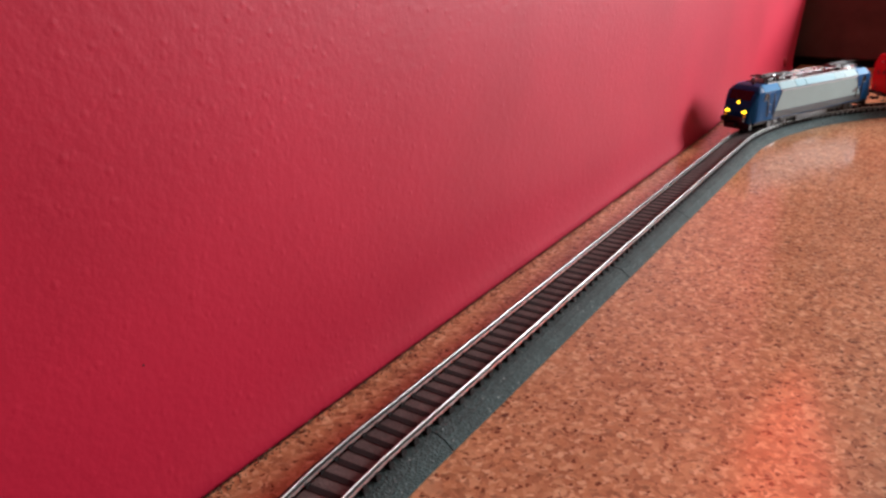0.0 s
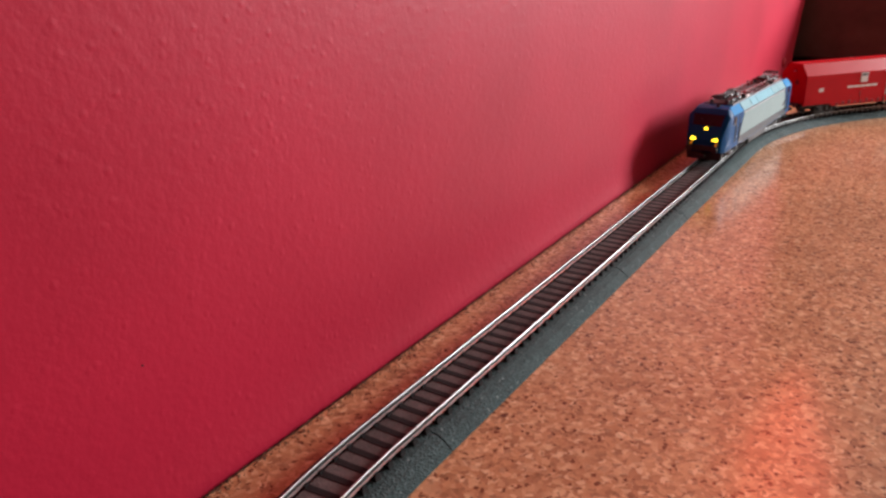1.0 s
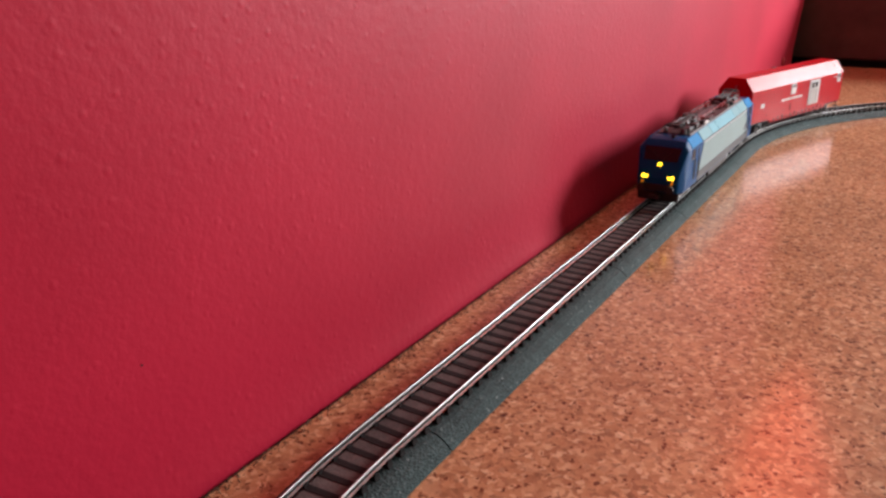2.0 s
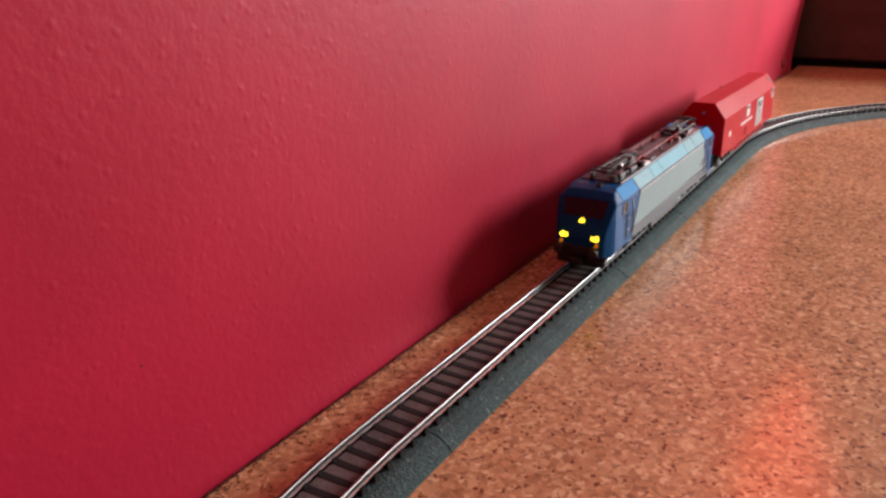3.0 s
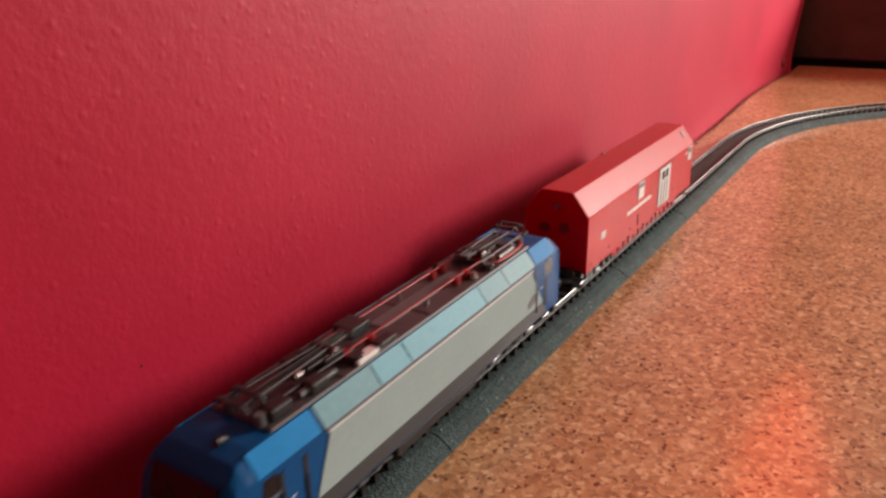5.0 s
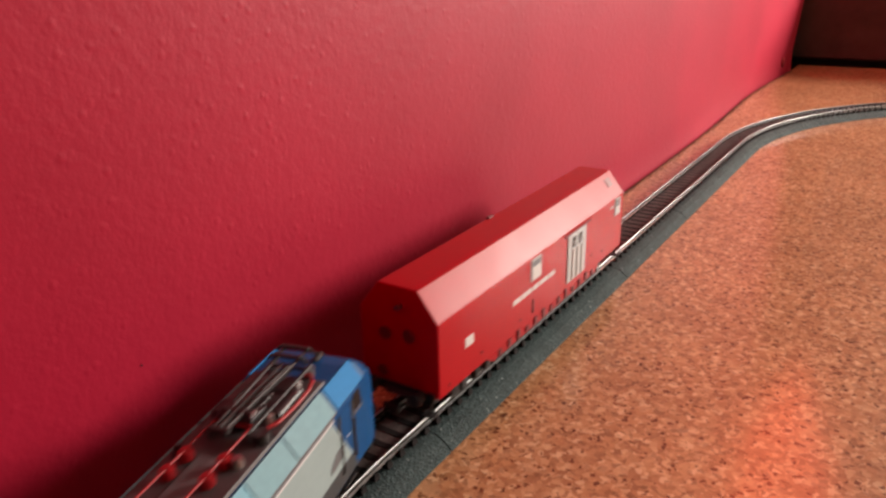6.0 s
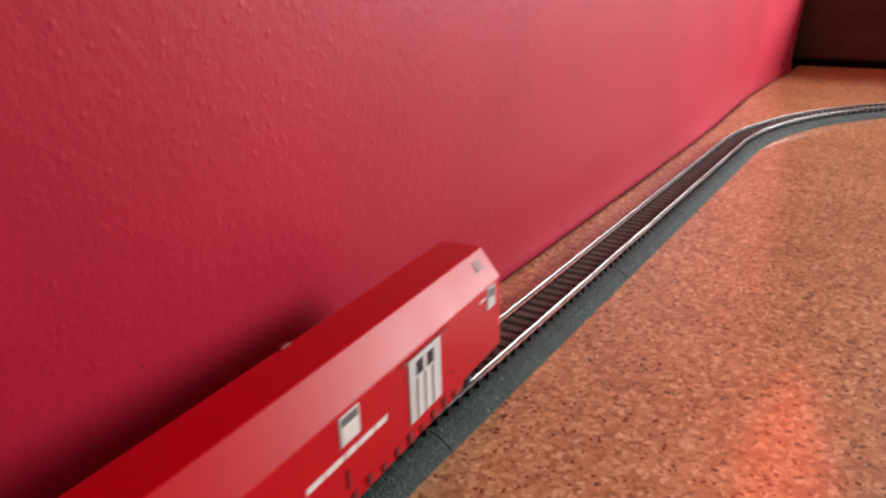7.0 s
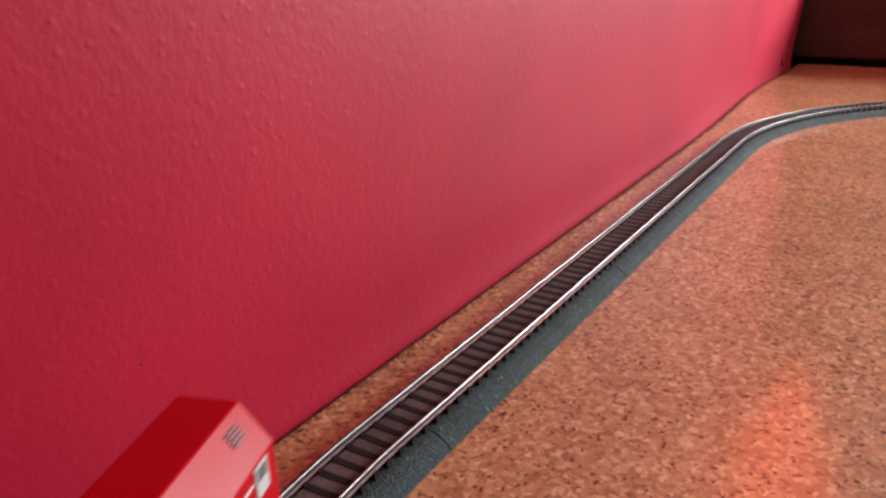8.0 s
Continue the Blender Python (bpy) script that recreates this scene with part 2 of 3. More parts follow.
def build_setting():
    bm = bmesh.new()
    ys = list(np.arange(-1200, 1258, 25.0)) + list(np.arange(1258, 1270.5, 2.0))
    zs = (-740.0, -30.0, -4.0, 0.0, 4.0, 8.0, 13.0, 18.0, 24.0, 30.0, 37.0, 45.0, 80.0, 150.0, 400.0, 1000.0, 1730.0)
    grid = [[bm.verts.new((wall_face(y) - FOOT + cove(z), y + max(0, y - 1150) / 108 * 0.55 * min(max(z, 0), 150), z)) for z in zs] for y in ys]
    rear = [[bm.verts.new((-160, y, z)) for z in (zs[0], zs[-1])] for y in (ys[0], ys[-1])]
    for a, b in zip(grid, grid[1:]):
        for i in range(len(zs) - 1):
            bm.faces.new((a[i], b[i], b[i + 1], a[i + 1]))
    bm.faces.new((*grid[0], rear[0][1], rear[0][0]))
    bm.faces.new((*grid[-1], rear[1][1], rear[1][0]))
    bm.faces.new((rear[0][0], rear[0][1], rear[1][1], rear[1][0]))
    bm.faces.new((*[g[0] for g in grid], rear[1][0], rear[0][0]))
    bm.faces.new((*[g[-1] for g in grid], rear[1][1], rear[0][1]))
    tagged(part("wall_west", bm, WALLRED, smooth=True), "red painted woodchip wall beside the track", "wall", kind="structure")
    # unseen walls and ceiling, added to close the room and set its fill light
    tagged(part("wall_alcove", box(-460, -420, 1180, WIN_Y * 1000 + 39, -740, 1730), PLASTER), "unseen plaster wall beyond the red wall, made dark to cut fill light", "wall", kind="structure")
    tagged(part("wall_alcove_return", box(-420, -161, 1180, 1220, -740, 1730), PLASTER), "unseen plaster wall return, made dark to cut fill light", "wall", kind="structure")
    tagged(part("wall_south", box(-160, 1760, -1242, -1202, -740, 1730), PLASTER), "unseen plaster wall behind the table, made dark to cut fill light", "wall", kind="structure")
    tagged(part("wall_east", box(1761, 1880, -1242, WIN_Y * 1000 + 160, -740, 1730), CREAM), "unseen plaster wall across the room, made pale to bounce fill light", "wall", kind="structure")
    x0, x1 = (WIN_X - WIN_W / 2 - 0.05) * 1000, (WIN_X + WIN_W / 2 + 0.05) * 1000
    z0, z1 = (WIN_Z - WIN_H / 2 - 0.05) * 1000, (WIN_Z + WIN_H / 2 + 0.05) * 1000
    y = WIN_Y * 1000 + 40
    bm = bmesh.new()
    box(-460, x0, y, y + 120, -740, 1730, into=bm)
    box(x1, 1760, y, y + 120, -740, 1730, into=bm)
    box(x0, x1, y, y + 120, -740, z0, into=bm)
    box(x0, x1, y, y + 120, z1, 1730, into=bm)
    tagged(part("wall_north", bm, PLASTER), "unseen plaster wall with a window opening, made dark to cut fill light", "wall", kind="structure")
    tagged(part("floor", box(-460, 1800, -1242, WIN_Y * 1000 + 160, -780, -741), FLOORWOOD), "brown wooden room floor", "floor", kind="structure")
    tagged(part("ceiling", box(-460, 1800, -1242, WIN_Y * 1000 + 160, 1731, 1770), CREAM), "unseen plaster ceiling over the room, made pale to bounce fill light", "ceiling", kind="structure")
    w = tagged(new("window_1"), "daylit window with a white frame in the plaster wall", "window", kind="structure")
    bm = bmesh.new()
    for a, b, c, d in ((x0, x1, z0, z0 + 45), (x0, x1, z1 - 45, z1), (x0, x0 + 45, z0 + 45, z1 - 45), (x1 - 45, x1, z0 + 45, z1 - 45)):
        box(a, b, y + 40, y + 90, c, d, 2, into=bm)
    part("window_frame", bm, WHITE, w)


def build_table():
    t = thing("layout_table", "lacquered cork-topped layout table against the red wall", "table")
    edge = [(wall_face(y) + 3.2, y) for y in np.arange(-640, 1250, 30.0)]
    part("cork_top", prism([(760, -640), (760, 1322), (-42, 1322), *edge[::-1]], "z", -8, 0), CORK, t, "lacquered speckled cork top")
    corners, sides = [], []
    cube = [Vector((a, b, c)) / 2 for a in (-1, 1) for b in (-1, 1) for c in (-1, 1)]
    quads = ((0, 1, 3, 2), (4, 6, 7, 5), (0, 4, 5, 1), (2, 3, 7, 6), (0, 2, 6, 4), (1, 5, 7, 3))
    for i in range(5200):
        y = random.uniform(-300, 1240)
        k = random.uniform(0.2, 0.65)
        c = Matrix.LocRotScale((wall_face(y) + 2.4 + abs(random.gauss(0, 2.4)), y, 0.12 * k), Euler((k, k * 3, k * 17)), (0.9 * k, 1.4 * k, 0.45 * k))
        sides += [[8 * i + q for q in quad] for quad in quads]
        corners += [c @ v for v in cube]
    crumbs = bpy.data.meshes.new("crumbs")
    crumbs.from_pydata(corners, [], sides)
    bm = bmesh.new()
    bm.from_mesh(crumbs)
    bpy.data.meshes.remove(crumbs)
    part("edge_debris", bm, DEBRIS, t, "dark crumbs along the wall")["kind"] = "stuff"
    # a dark filler strip in the gap, in place of its own shade
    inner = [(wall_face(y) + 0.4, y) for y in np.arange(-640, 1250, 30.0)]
    part("edge_gap", prism([*[(x + 2.7, y) for x, y in inner], *inner[::-1]], "z", -8.2, -1.6), GAPSHADE, t, "dark strip standing in for the shade in the gap along the wall")
    part("base_board", box(-32, 756, -636, 1318, -32, -8.5), DARKWOOD, t)
    for px in (20, 700):
        for py in (-580, 1260):
            part("leg", box(px - 30, px + 30, py - 30, py + 30, -740, -32.5, 3), DARKWOOD, t)


def build_cabinet():
    c = thing("dark_cabinet", "dark brown wooden cabinet behind the table's far end", "cabinet")
    part("body", box(-400, 560, 1345, 1450, 7, 150, 2), DARKWOOD, c)
    part("plinth", box(-395, 555, 1356, 1446, -740, 6.5), BLACKGAP, c, "black recessed plinth")
    for x0, x1 in ((-396, -80), (-76, 240), (244, 556)):
        part("door", box(x0, x1, 1335, 1344.6, 10, 146, 2), DARKWOOD, c)


def build_lamp():
    l = thing("table_lamp", "glowing red shaded lamp standing on the cabinet", "lamp")
    part("foot", rod((20, 1398, 150.3), (20, 1398, 160), 44, sides=32), DARKSTEEL, l)
    part("stem", rod((20, 1398, 160), (20, 1398, 600), 7), DARKSTEEL, l)
    rings = [[(20 + 1.5 * w * math.cos(k * math.pi / 18), 1398 + 1.5 * w * math.sin(k * math.pi / 18), z) for k in range(36)]
             for z, w in ((600, 10), (640, 20), (700, 36), (770, 54), (850, 70), (930, 82), (1010, 88), (1050, 70))]
    part("shade", loft(rings), REDSHADE, l, "glowing red lampshade", smooth=True)


def build_wall_bits():
    h = thing("wall_knob", "small dark red knob on the red wall", "knob")
    part("knob", rod((-53, 1205, 17), (-45.0, 1205, 17), 9, 6, sides=20), KNOBRED, h)


def build_nail():
    h = thing("nail", "tiny dark nail head in the red wall", "nail")
    part("head", rod((-44.8, 115, 54.2), (-43.7, 115, 54.2), 0.38, 0.3, sides=12), BLACK, h)


build_setting()
build_table()
build_nail()
build_cabinet()
build_lamp()
build_wall_bits()


# ---- bogies, shared by both vehicles; z = 0 is the rail top ----
def wheelset(parent, y, r):
    bm = rod((-11, 0, 0), (11, 0, 0), 1.2, sides=10)
    for s in (-1, 1):
        rod((s * 7.4, 0, 0), (s * 10.2, 0, 0), r, sides=28, into=bm)
        rod((s * 7.0, 0, 0), (s * 7.8, 0, 0), r + 0.9, sides=28, into=bm)
        box(s * 10.2, s * 10.5, -r * 0.7, r * 0.7, -0.5, 0.5, into=bm)
    w = part("wheelset", bm, DARKSTEEL, parent, "dark steel wheelset")
    w.location = (0, y * MM, r * MM)
    return w


def bogie(parent, y, base, r, width):
    b = new("bogie")
    b.parent = parent
    b.location = (0, y * MM, 0)
    half = base / 2 + r
    for s in (-1, 1):
        bm = prism([(-half, r + 3.2), (-half + 4, r + 0.4), (-5, r - 1.8), (5, r - 1.8), (half - 4, r + 0.4), (half, r + 3.2),
                    (half - 3, r + 4.2), (-half + 3, r + 4.2)], "x", s * (width - 1.8), s * width, 0.25)
        for q in (-1, 1):
            box(s * (width - 0.2), s * (width + 1.2), q * base / 2 - 2, q * base / 2 + 2, r - 2, r + 2, 0.4, into=bm)
            rod((s * (width + 0.6), q * 4, r - 1), (s * (width + 0.6), q * 4, r + 3.6), 1.2, into=bm)
        part("bogie_frame", bm, BLACK, b)
    part("bolster", box(-width + 2, width - 2, -4, 4, r + 0.5, r + 4.0, 0.4), BLACK, b)
    sets = [wheelset(b, -base / 2, r), wheelset(b, base / 2, r)]
    return b, sets


def buffers(parent, y, sign):
    for s in (-1, 1):
        bm = rod((s * 10, y, 12.2), (s * 10, y + sign * 4.2, 12.2), 1.5, sides=14)
        rod((s * 10, y + sign * 4.2, 12.2), (s * 10, y + sign * 5.0, 12.2), 2.6, sides=20, into=bm)
        part("buffer", bm, DARKSTEEL, parent)


def coupler(parent, y, sign):
    bm = box(-1.6, 1.6, y, y + sign * 8, 5.2, 7.4, 0.3)
    box(-3.4, 3.4, y + sign * 7, y + sign * 8.6, 5.0, 8.2, 0.3, into=bm)
    box(-3.2, -2.2, y + sign * 3, y + sign * 7, 5.4, 6.6, into=bm)
    box(2.2, 3.2, y + sign * 3, y + sign * 7, 5.4, 6.6, into=bm)
    part("coupler", bm, BLACK, parent)


# ---- locomotive: y = -102 is the front ----
def loco_ring(y, hw, ze, hx, zt, zb=9.4):
    return [(-hw, y, zb), (hw, y, zb), (hw, y, ze), (hx, y, zt), (hx * 0.5, y, zt + 0.25), (-hx * 0.5, y, zt + 0.25), (-hx, y, zt), (-hw, y, ze)]


NOSE = [(-101.6, 12.8, 16.0, 11.8, 18.2, 9.0), (-100.2, 13.9, 21.5, 12.6, 23.5, 8.6), (-98.4, 14.7, 26.0, 13.2, 27.6, 8.4), (-95.4, 15.9, 33.0, 13.9, 34.4, 8.4),
        (-92.6, 16.7, 36.6, 14.0, 38.8, 8.8), (-89.0, 17.0, 37.0, 13.2, 41.6), (-83.0, 17.0, 36.6, 12.5, 42.6)]


def pantograph(loco, y, d, lift, stretch):
    """Folded single-arm current collector; d = 1 or -1 is the way its knee points, lift the rise of its head."""
    p = new("pantograph")
    p.parent = loco
    p.location, p.scale = (0, y * MM, 0), (1, stretch, 1)
    bm = bmesh.new()
    for s in (-1, 1):
        rod((s * 6, -14, 46.2), (s * 6, 14, 46.2), 0.55, sides=8, into=bm)
    for q in (-9, 2, 12):
        rod((-6.4, q, 46.2), (6.4, q, 46.2), 0.55, sides=8, into=bm)
    box(-5.5, 5.5, d * 6, d * 12, 45.4, 48.0, 0.4, into=bm)
    part("base_frame", bm, BLACK, p)
    bm = rod((0, -d * 12, 46.6), (0, d * 17, 48.6), 0.9, 0.7, sides=8)
    rod((2.2, -d * 10, 46.8), (2.2, d * 17, 48.6), 0.35, sides=6, into=bm)
    rod((-3, d * 17, 48.6), (3, d * 17, 48.6), 0.8, sides=8, into=bm)
    part("lower_arm", bm, DARKSTEEL, p)
    bm = bmesh.new()
    for s in (-1, 1):
        rod((s * 1.6, d * 17, 48.8), (s * 3.4, -d * 13, 49.6 + lift), 0.45, sides=8, into=bm)
    rod((0, d * 17, 49.2), (0, -d * 10, 49.6 + lift), 0.35, sides=6, into=bm)
    part("upper_arm", bm, DARKSTEEL, p)
    bm = bmesh.new()
    for q in (-2.2, 2.2):
        y1 = -d * 14 + q
        box(-4.6, 4.6, y1 - 0.7, y1 + 0.7, 50.2 + lift, 51.0 + lift, 0.2, into=bm)
        for s in (-1, 1):
            rod((s * 4.6, y1, 50.6 + lift), (s * 6.6, y1, 48.8 + lift), 0.5, 0.35, sides=6, into=bm)
    for s in (-1, 1):
        rod((s * 3.6, -d * 14 - 3, 50 + lift), (s * 3.6, -d * 14 + 3, 50 + lift), 0.5, sides=6, into=bm)
    part("collector_head", bm, BLACK, p)
    for sx in (-1, 1):
        for q in (-13, 13):
            bm = rod((sx * 6, q, 43.0), (sx * 6, q, 46.0), 1.3, 1.0, sides=12)
            for k in (43.8, 44.7, 45.5):
                rod((sx * 6, q, k - 0.2), (sx * 6, q, k + 0.2), 1.7, sides=12, into=bm)
            part("insulator", bm, MIDGREY, p)
    part("drive_pot", rod((9, d * 13, 43), (9, d * 13, 46.2), 2.2, 1.9, sides=18), BLACK, p)
    part("air_cylinder", rod((8.2, -d * 3, 44.9), (8.2, d * 6, 44.9), 1.6, sides=16), BLACK, p)
    part("cylinder_cap", rod((8.2, -d * 4.2, 44.9), (8.2, -d * 3, 44.9), 1.3, sides=16), MIDGREY, p, "grey cap")
    bm = bmesh.new()
    for k in range(7):
        rod((3.6, d * (2 + k * 1.1), 47.4), (3.6, d * (2.5 + k * 1.1), 47.4), 0.9, sides=10, into=bm)
    part("spring", bm, DARKSTEEL, p)
    part("hinge", rod((-4.4, d * 10, 48.2), (4.4, d * 10, 48.2), 1.1, sides=12), DARKSTEEL, p)
    part("hinge_cap", rod((4.4, d * 10, 48.2), (5.0, d * 10, 48.2), 1.0, sides=12), STEEL, p, "bright steel cap")
    part("valve_box", box(-9.6, -6.8, d * 3, d * 9, 43.4, 46.0, 0.4), BLACK, p)
    part("rocker", rod((-4.4, -d * 14, 48.9 + lift), (4.4, -d * 14, 48.9 + lift), 0.45, sides=8), DARKSTEEL, p)


def build_loco():
    o = thing("toy_locomotive", "blue and silver-grey model electric locomotive with lit yellow headlights", "locomotive")
    rings = [loco_ring(*n) for n in NOSE] + [loco_ring(-n[0], *n[1:]) for n in NOSE[::-1]]
    body = part("body", loft(rings), BLUE, o, "glossy blue body shell with chamfered noses")
    mod = body.modifiers.new("edges", "BEVEL")
    mod.width, mod.segments, mod.limit_method, mod.angle_limit = 0.0006, 2, "ANGLE", radians(25)
    part("underframe", box(-14.5, 14.5, -92, 92, 6.2, 9.6, 0.6), BLACK, o)
    part("equipment_box", box(-14, 14, -26, 26, 1.6, 6.4, 0.8), BLACK, o)
    # roof deck and its gear
    part("roof_deck", prism([(-12.0, 42.2), (12.0, 42.2), (11.4, 43.5), (-11.4, 43.5)], "y", -75, 73, 0.2), ROOFGREY, o, "brown-grey roof deck")
    for y in (-46, 0, 46):
        part("roof_seam", box(-11.6, 11.6, y - 0.3, y + 0.3, 43.4, 43.75), BLACK, o)
    for s in (-1, 1):
        # silver flank with slanting ends, dark sill stripe, pale band on the slope
        part("side_panel", prism([(-59.5, 34.6), (65.5, 34.6), (76.5, 16.8), (-66.5, 16.8)], "x", s * 16.6, s * 17.35, 0.12), SILVER, o, "matt silver-grey flank")
        part("sill_stripe", prism([(-66.6, 16.6), (76.6, 16.6), (80, 10.4), (-69.5, 10.4)], "x", s * 16.6, s * 17.3, 0.1), DARKGREY, o, "dark grey sill stripe")
        part("cantrail", box(s * 16.9, s * 17.6, -60, 66, 34.9, 35.7, 0.12), DOORGREY, o)
        a, b = (s * 17.25, 36.9), (s * 12.75, 42.9)
        for y0, y1 in ((-61, -36), (-35.4, -20), (-19.4, 28), (28.6, 46), (46.6, 68)):
            pale = PALEBLUE if y1 - y0 > 40 or -40 < y0 < -30 else GREYCYAN
            part("roof_panel", prism([a, b, (b[0] - s * 0.8, b[1] - 0.6), (a[0] - s * 0.8, a[1] - 0.6)], "y", y0, y1), pale, o, "pale cyan sloping roof panel")
        part("gutter", prism([(s * 17.3, 36.0), (s * 17.5, 36.6), (s * 16.6, 37.2), (s * 16.4, 36.4)], "y", -61, 68), MIDGREY, o)
        for c, d in ((-1, 62.5), (1, 69.5)):
            y0, y1 = sorted((c * d, c * (85.5 if c < 0 else 87.0)))
            # slope coloured lighter than the body in place of a window reflection
            part("cab_slope", prism([(s * 17.2, 36.9), (s * 12.8, 42.8), (s * 12.0, 42.2), (s * 16.4, 36.3)], "y", y0, y1), BLUEGLARE, o, "blue slope over the cab, lightened in colour for window glare")
            part("side_window", prism([(c * 85.4, 29.4), (c * 79.6, 29.4), (c * 79.6, 35.2), (c * 84.2, 35.2)], "x", s * 16.6, s * 17.15, 0.1), GLASS, o, "dark cab side window")
            part("window_rail", box(s * 17, s * 17.4, c * 85.5, c * 79.5, 28.4, 29.1), MIDGREY, o)
            part("cab_door", box(s * 16.7, s * 17.2, c * 77.6, c * 70.6, 12.5, 34.8, 0.15), BLUE, o)
            for y in (78.4, 69.6):
                part("grab_recess", box(s * 16.8, s * 17.3, c * (y - 0.8), c * (y + 0.8), 13.5, 34.0), BLACK, o)
                part("grab_rail", rod((s * 17.8, c * y, 14.5), (s * 17.8, c * y, 28), 0.25, sides=8), DARKSTEEL, o)
            for z in (17.5, 24.0):
                part("lettering_bar", box(s * 17.1, s * 17.28, c * 76, c * 74, z, z + 0.5), DOORGREY, o)
            part("step", box(s * 15.6, s * 17.4, c * 78, c * 70, 7.6, 8.4, 0.1), BLACK, o)
        part("emblem", prism([(62.5, 19), (70, 20.5), (71.5, 23.5), (67, 24.4), (62, 21.5)], "x", s * 17.2, s * 17.5, 0.05), MIDGREY, o, "small unreadable grey emblem")
        part("bus_bar", rod((s * 5.5, -39, 46.4), (s * 5.5, 44, 46.4), 0.36, sides=8), REDINS, o, "thin red roof conductor")
        for y in (-38, -26, 25, 32):
            bm = rod((s * 5.5, y, 43.4), (s * 5.5, y, 46.8), 1.5, 1.1, sides=12)
            for z in (44.1, 45.0, 45.9):
                rod((s * 5.5, y, z - 0.2), (s * 5.5, y, z + 0.2), 1.9, sides=14, into=bm)
            part("red_insulator", bm, REDINS, o, "red ribbed insulator")
        part("roof_pot", rod((s * 6, 5, 43.4), (s * 6, 5, 45.8), 0.7, sides=10), STEEL, o)
    part("cross_bar", rod((-5.5, 44, 46.6), (5.5, 44, 46.6), 0.42, sides=8), REDINS, o)
    bm = bmesh.new()
    loop = [(4.5, 44, 45.0), (7.6, 46, 44.6), (9.6, 50, 44.4), (10.4, 58, 44.4), (10.4, 66, 44.6), (9.6, 70, 45.0), (7.8, 72, 45.4), (5.4, 71, 45.8)]
    for a, b in zip(loop, loop[1:]):
        rod(a, b, 0.6, sides=8, into=bm)
    part("cable_loop", bm, REDINS, o, "bent red roof cable")
    for x, y in ((7.0, 51), (8.0, 60), (6.2, 67)):
        part("roof_fitting", rod((x, y, 43.3), (x, y, 45.9), 1.2, 0.9, sides=14), WHITE, o, "small white roof fitting")
    for k, (x, y, h, rr) in enumerate(((-2.5, -38, 3.0, 1.6), (2.6, -36.5, 2.4, 1.9), (-8.6, 33, 2.6, 1.5), (8.4, 33, 2.2, 1.7), (0, 50, 2.4, 1.5))):
        bm = rod((x, y, 43.3), (x, y, 43.3 + h), rr, rr * 0.8, sides=16)
        rod((x, y, 43.3 + h), (x, y, 43.9 + h), rr * 0.5, sides=12, into=bm)
        part("roof_pot", bm, (BLACK, STEEL)[k % 2], o)
    part("roof_walk", box(-3.2, 3.2, -16, 34, 43.4, 43.9, 0.15), MIDGREY, o)
    part("roof_box", box(7.6, 11.6, -39, -29, 43.4, 45.2, 0.4), WHITE, o, "white roof equipment box")
    part("roof_hatch", box(7.4, 11.6, -28.6, -20, 43.4, 46.0, 0.6), BLACK, o)
    part("switch_pot", rod((7.4, -74.5, 43.3), (7.4, -74.5, 46.8), 1.7, 1.4, sides=18), MIDGREY, o, "grey roof pot")
    part("switch_case", box(4.6, 10.2, -73, -65, 43.4, 47.4, 0.9), BLACK, o, "black rounded switch case")
    part("motor_case", box(5.6, 10.6, -58, -51, 43.4, 47.2, 0.9), BLACK, o, "black rounded motor case")
    part("case_cap", rod((3.4, -57.4, 47.4), (3.4, -55.2, 47.4), 1.4, sides=14), STEEL, o, "bright steel cap")
    part("main_switch", box(-9.5, -1, -27, -18, 43.4, 47.0, 0.5), BLACK, o)
    pantograph(o, -55, 1, -1.0, 1.38)
    pantograph(o, 59, -1, -0.6, 1.2)
    # noses
    for c in (-1, 1):
        y0, z0, y1, z1 = 98.2, 29.6, 94.0, 38.0
        bm = loft([[(-11.2, c * y0, z0), (11.2, c * y0, z0), (11.2, c * (y0 - 1.2), z0 - 0.6), (-11.2, c * (y0 - 1.2), z0 - 0.6)],
                   [(-12.2, c * y1, z1), (12.2, c * y1, z1), (12.2, c * (y1 - 1.2), z1 - 0.6), (-12.2, c * (y1 - 1.2), z1 - 0.6)]])
        part("windscreen", bm, GLASS, o, "dark raked windscreen")
        part("wiper", rod((-1, c * 98.3, 29.8), (-6, c * 95.9, 35), 0.22, sides=6), BLACK, o)
        part("wiper", rod((1, c * 98.3, 29.8), (6, c * 95.9, 35), 0.22, sides=6), BLACK, o)
        part("nose_band", box(-11.6, 11.6, c * 101.6, c * 102.5, 9.6, 14.2, 0.3), BLACK, o, "black lower nose")
        part("plough", prism([(-13.5, 2.0), (13.5, 2.0), (14.5, 9.4), (-14.5, 9.4)], "y", c * 95, c * 99, 0.5), BLACK, o)
        buffers(o, c * 101, c)
        coupler(o, c * 98, c)
        lit = LAMPYELLOW if c < 0 else BLACK
        dim = LAMPDIM if c < 0 else BLACK
        for s in (-1, 1):
            part("headlight", rod((s * 9.6, c * 99.4, 19.4), (s * 9.6, c * 101.8, 19.0), 1.4, sides=18), lit, o, "lit yellow headlight" if c < 0 else "dark lamp glass")
            part("headlight", rod((s * 7.5, c * 99.4, 19.4), (s * 7.5, c * 101.9, 19.0), 0.9, sides=16), lit, o, "lit yellow headlight" if c < 0 else "dark lamp glass")
            part("marker_lamp", rod((s * 10.0, c * 101.5, 15.6), (s * 10.0, c * 102.6, 15.4), 1.0, sides=14), dim, o)
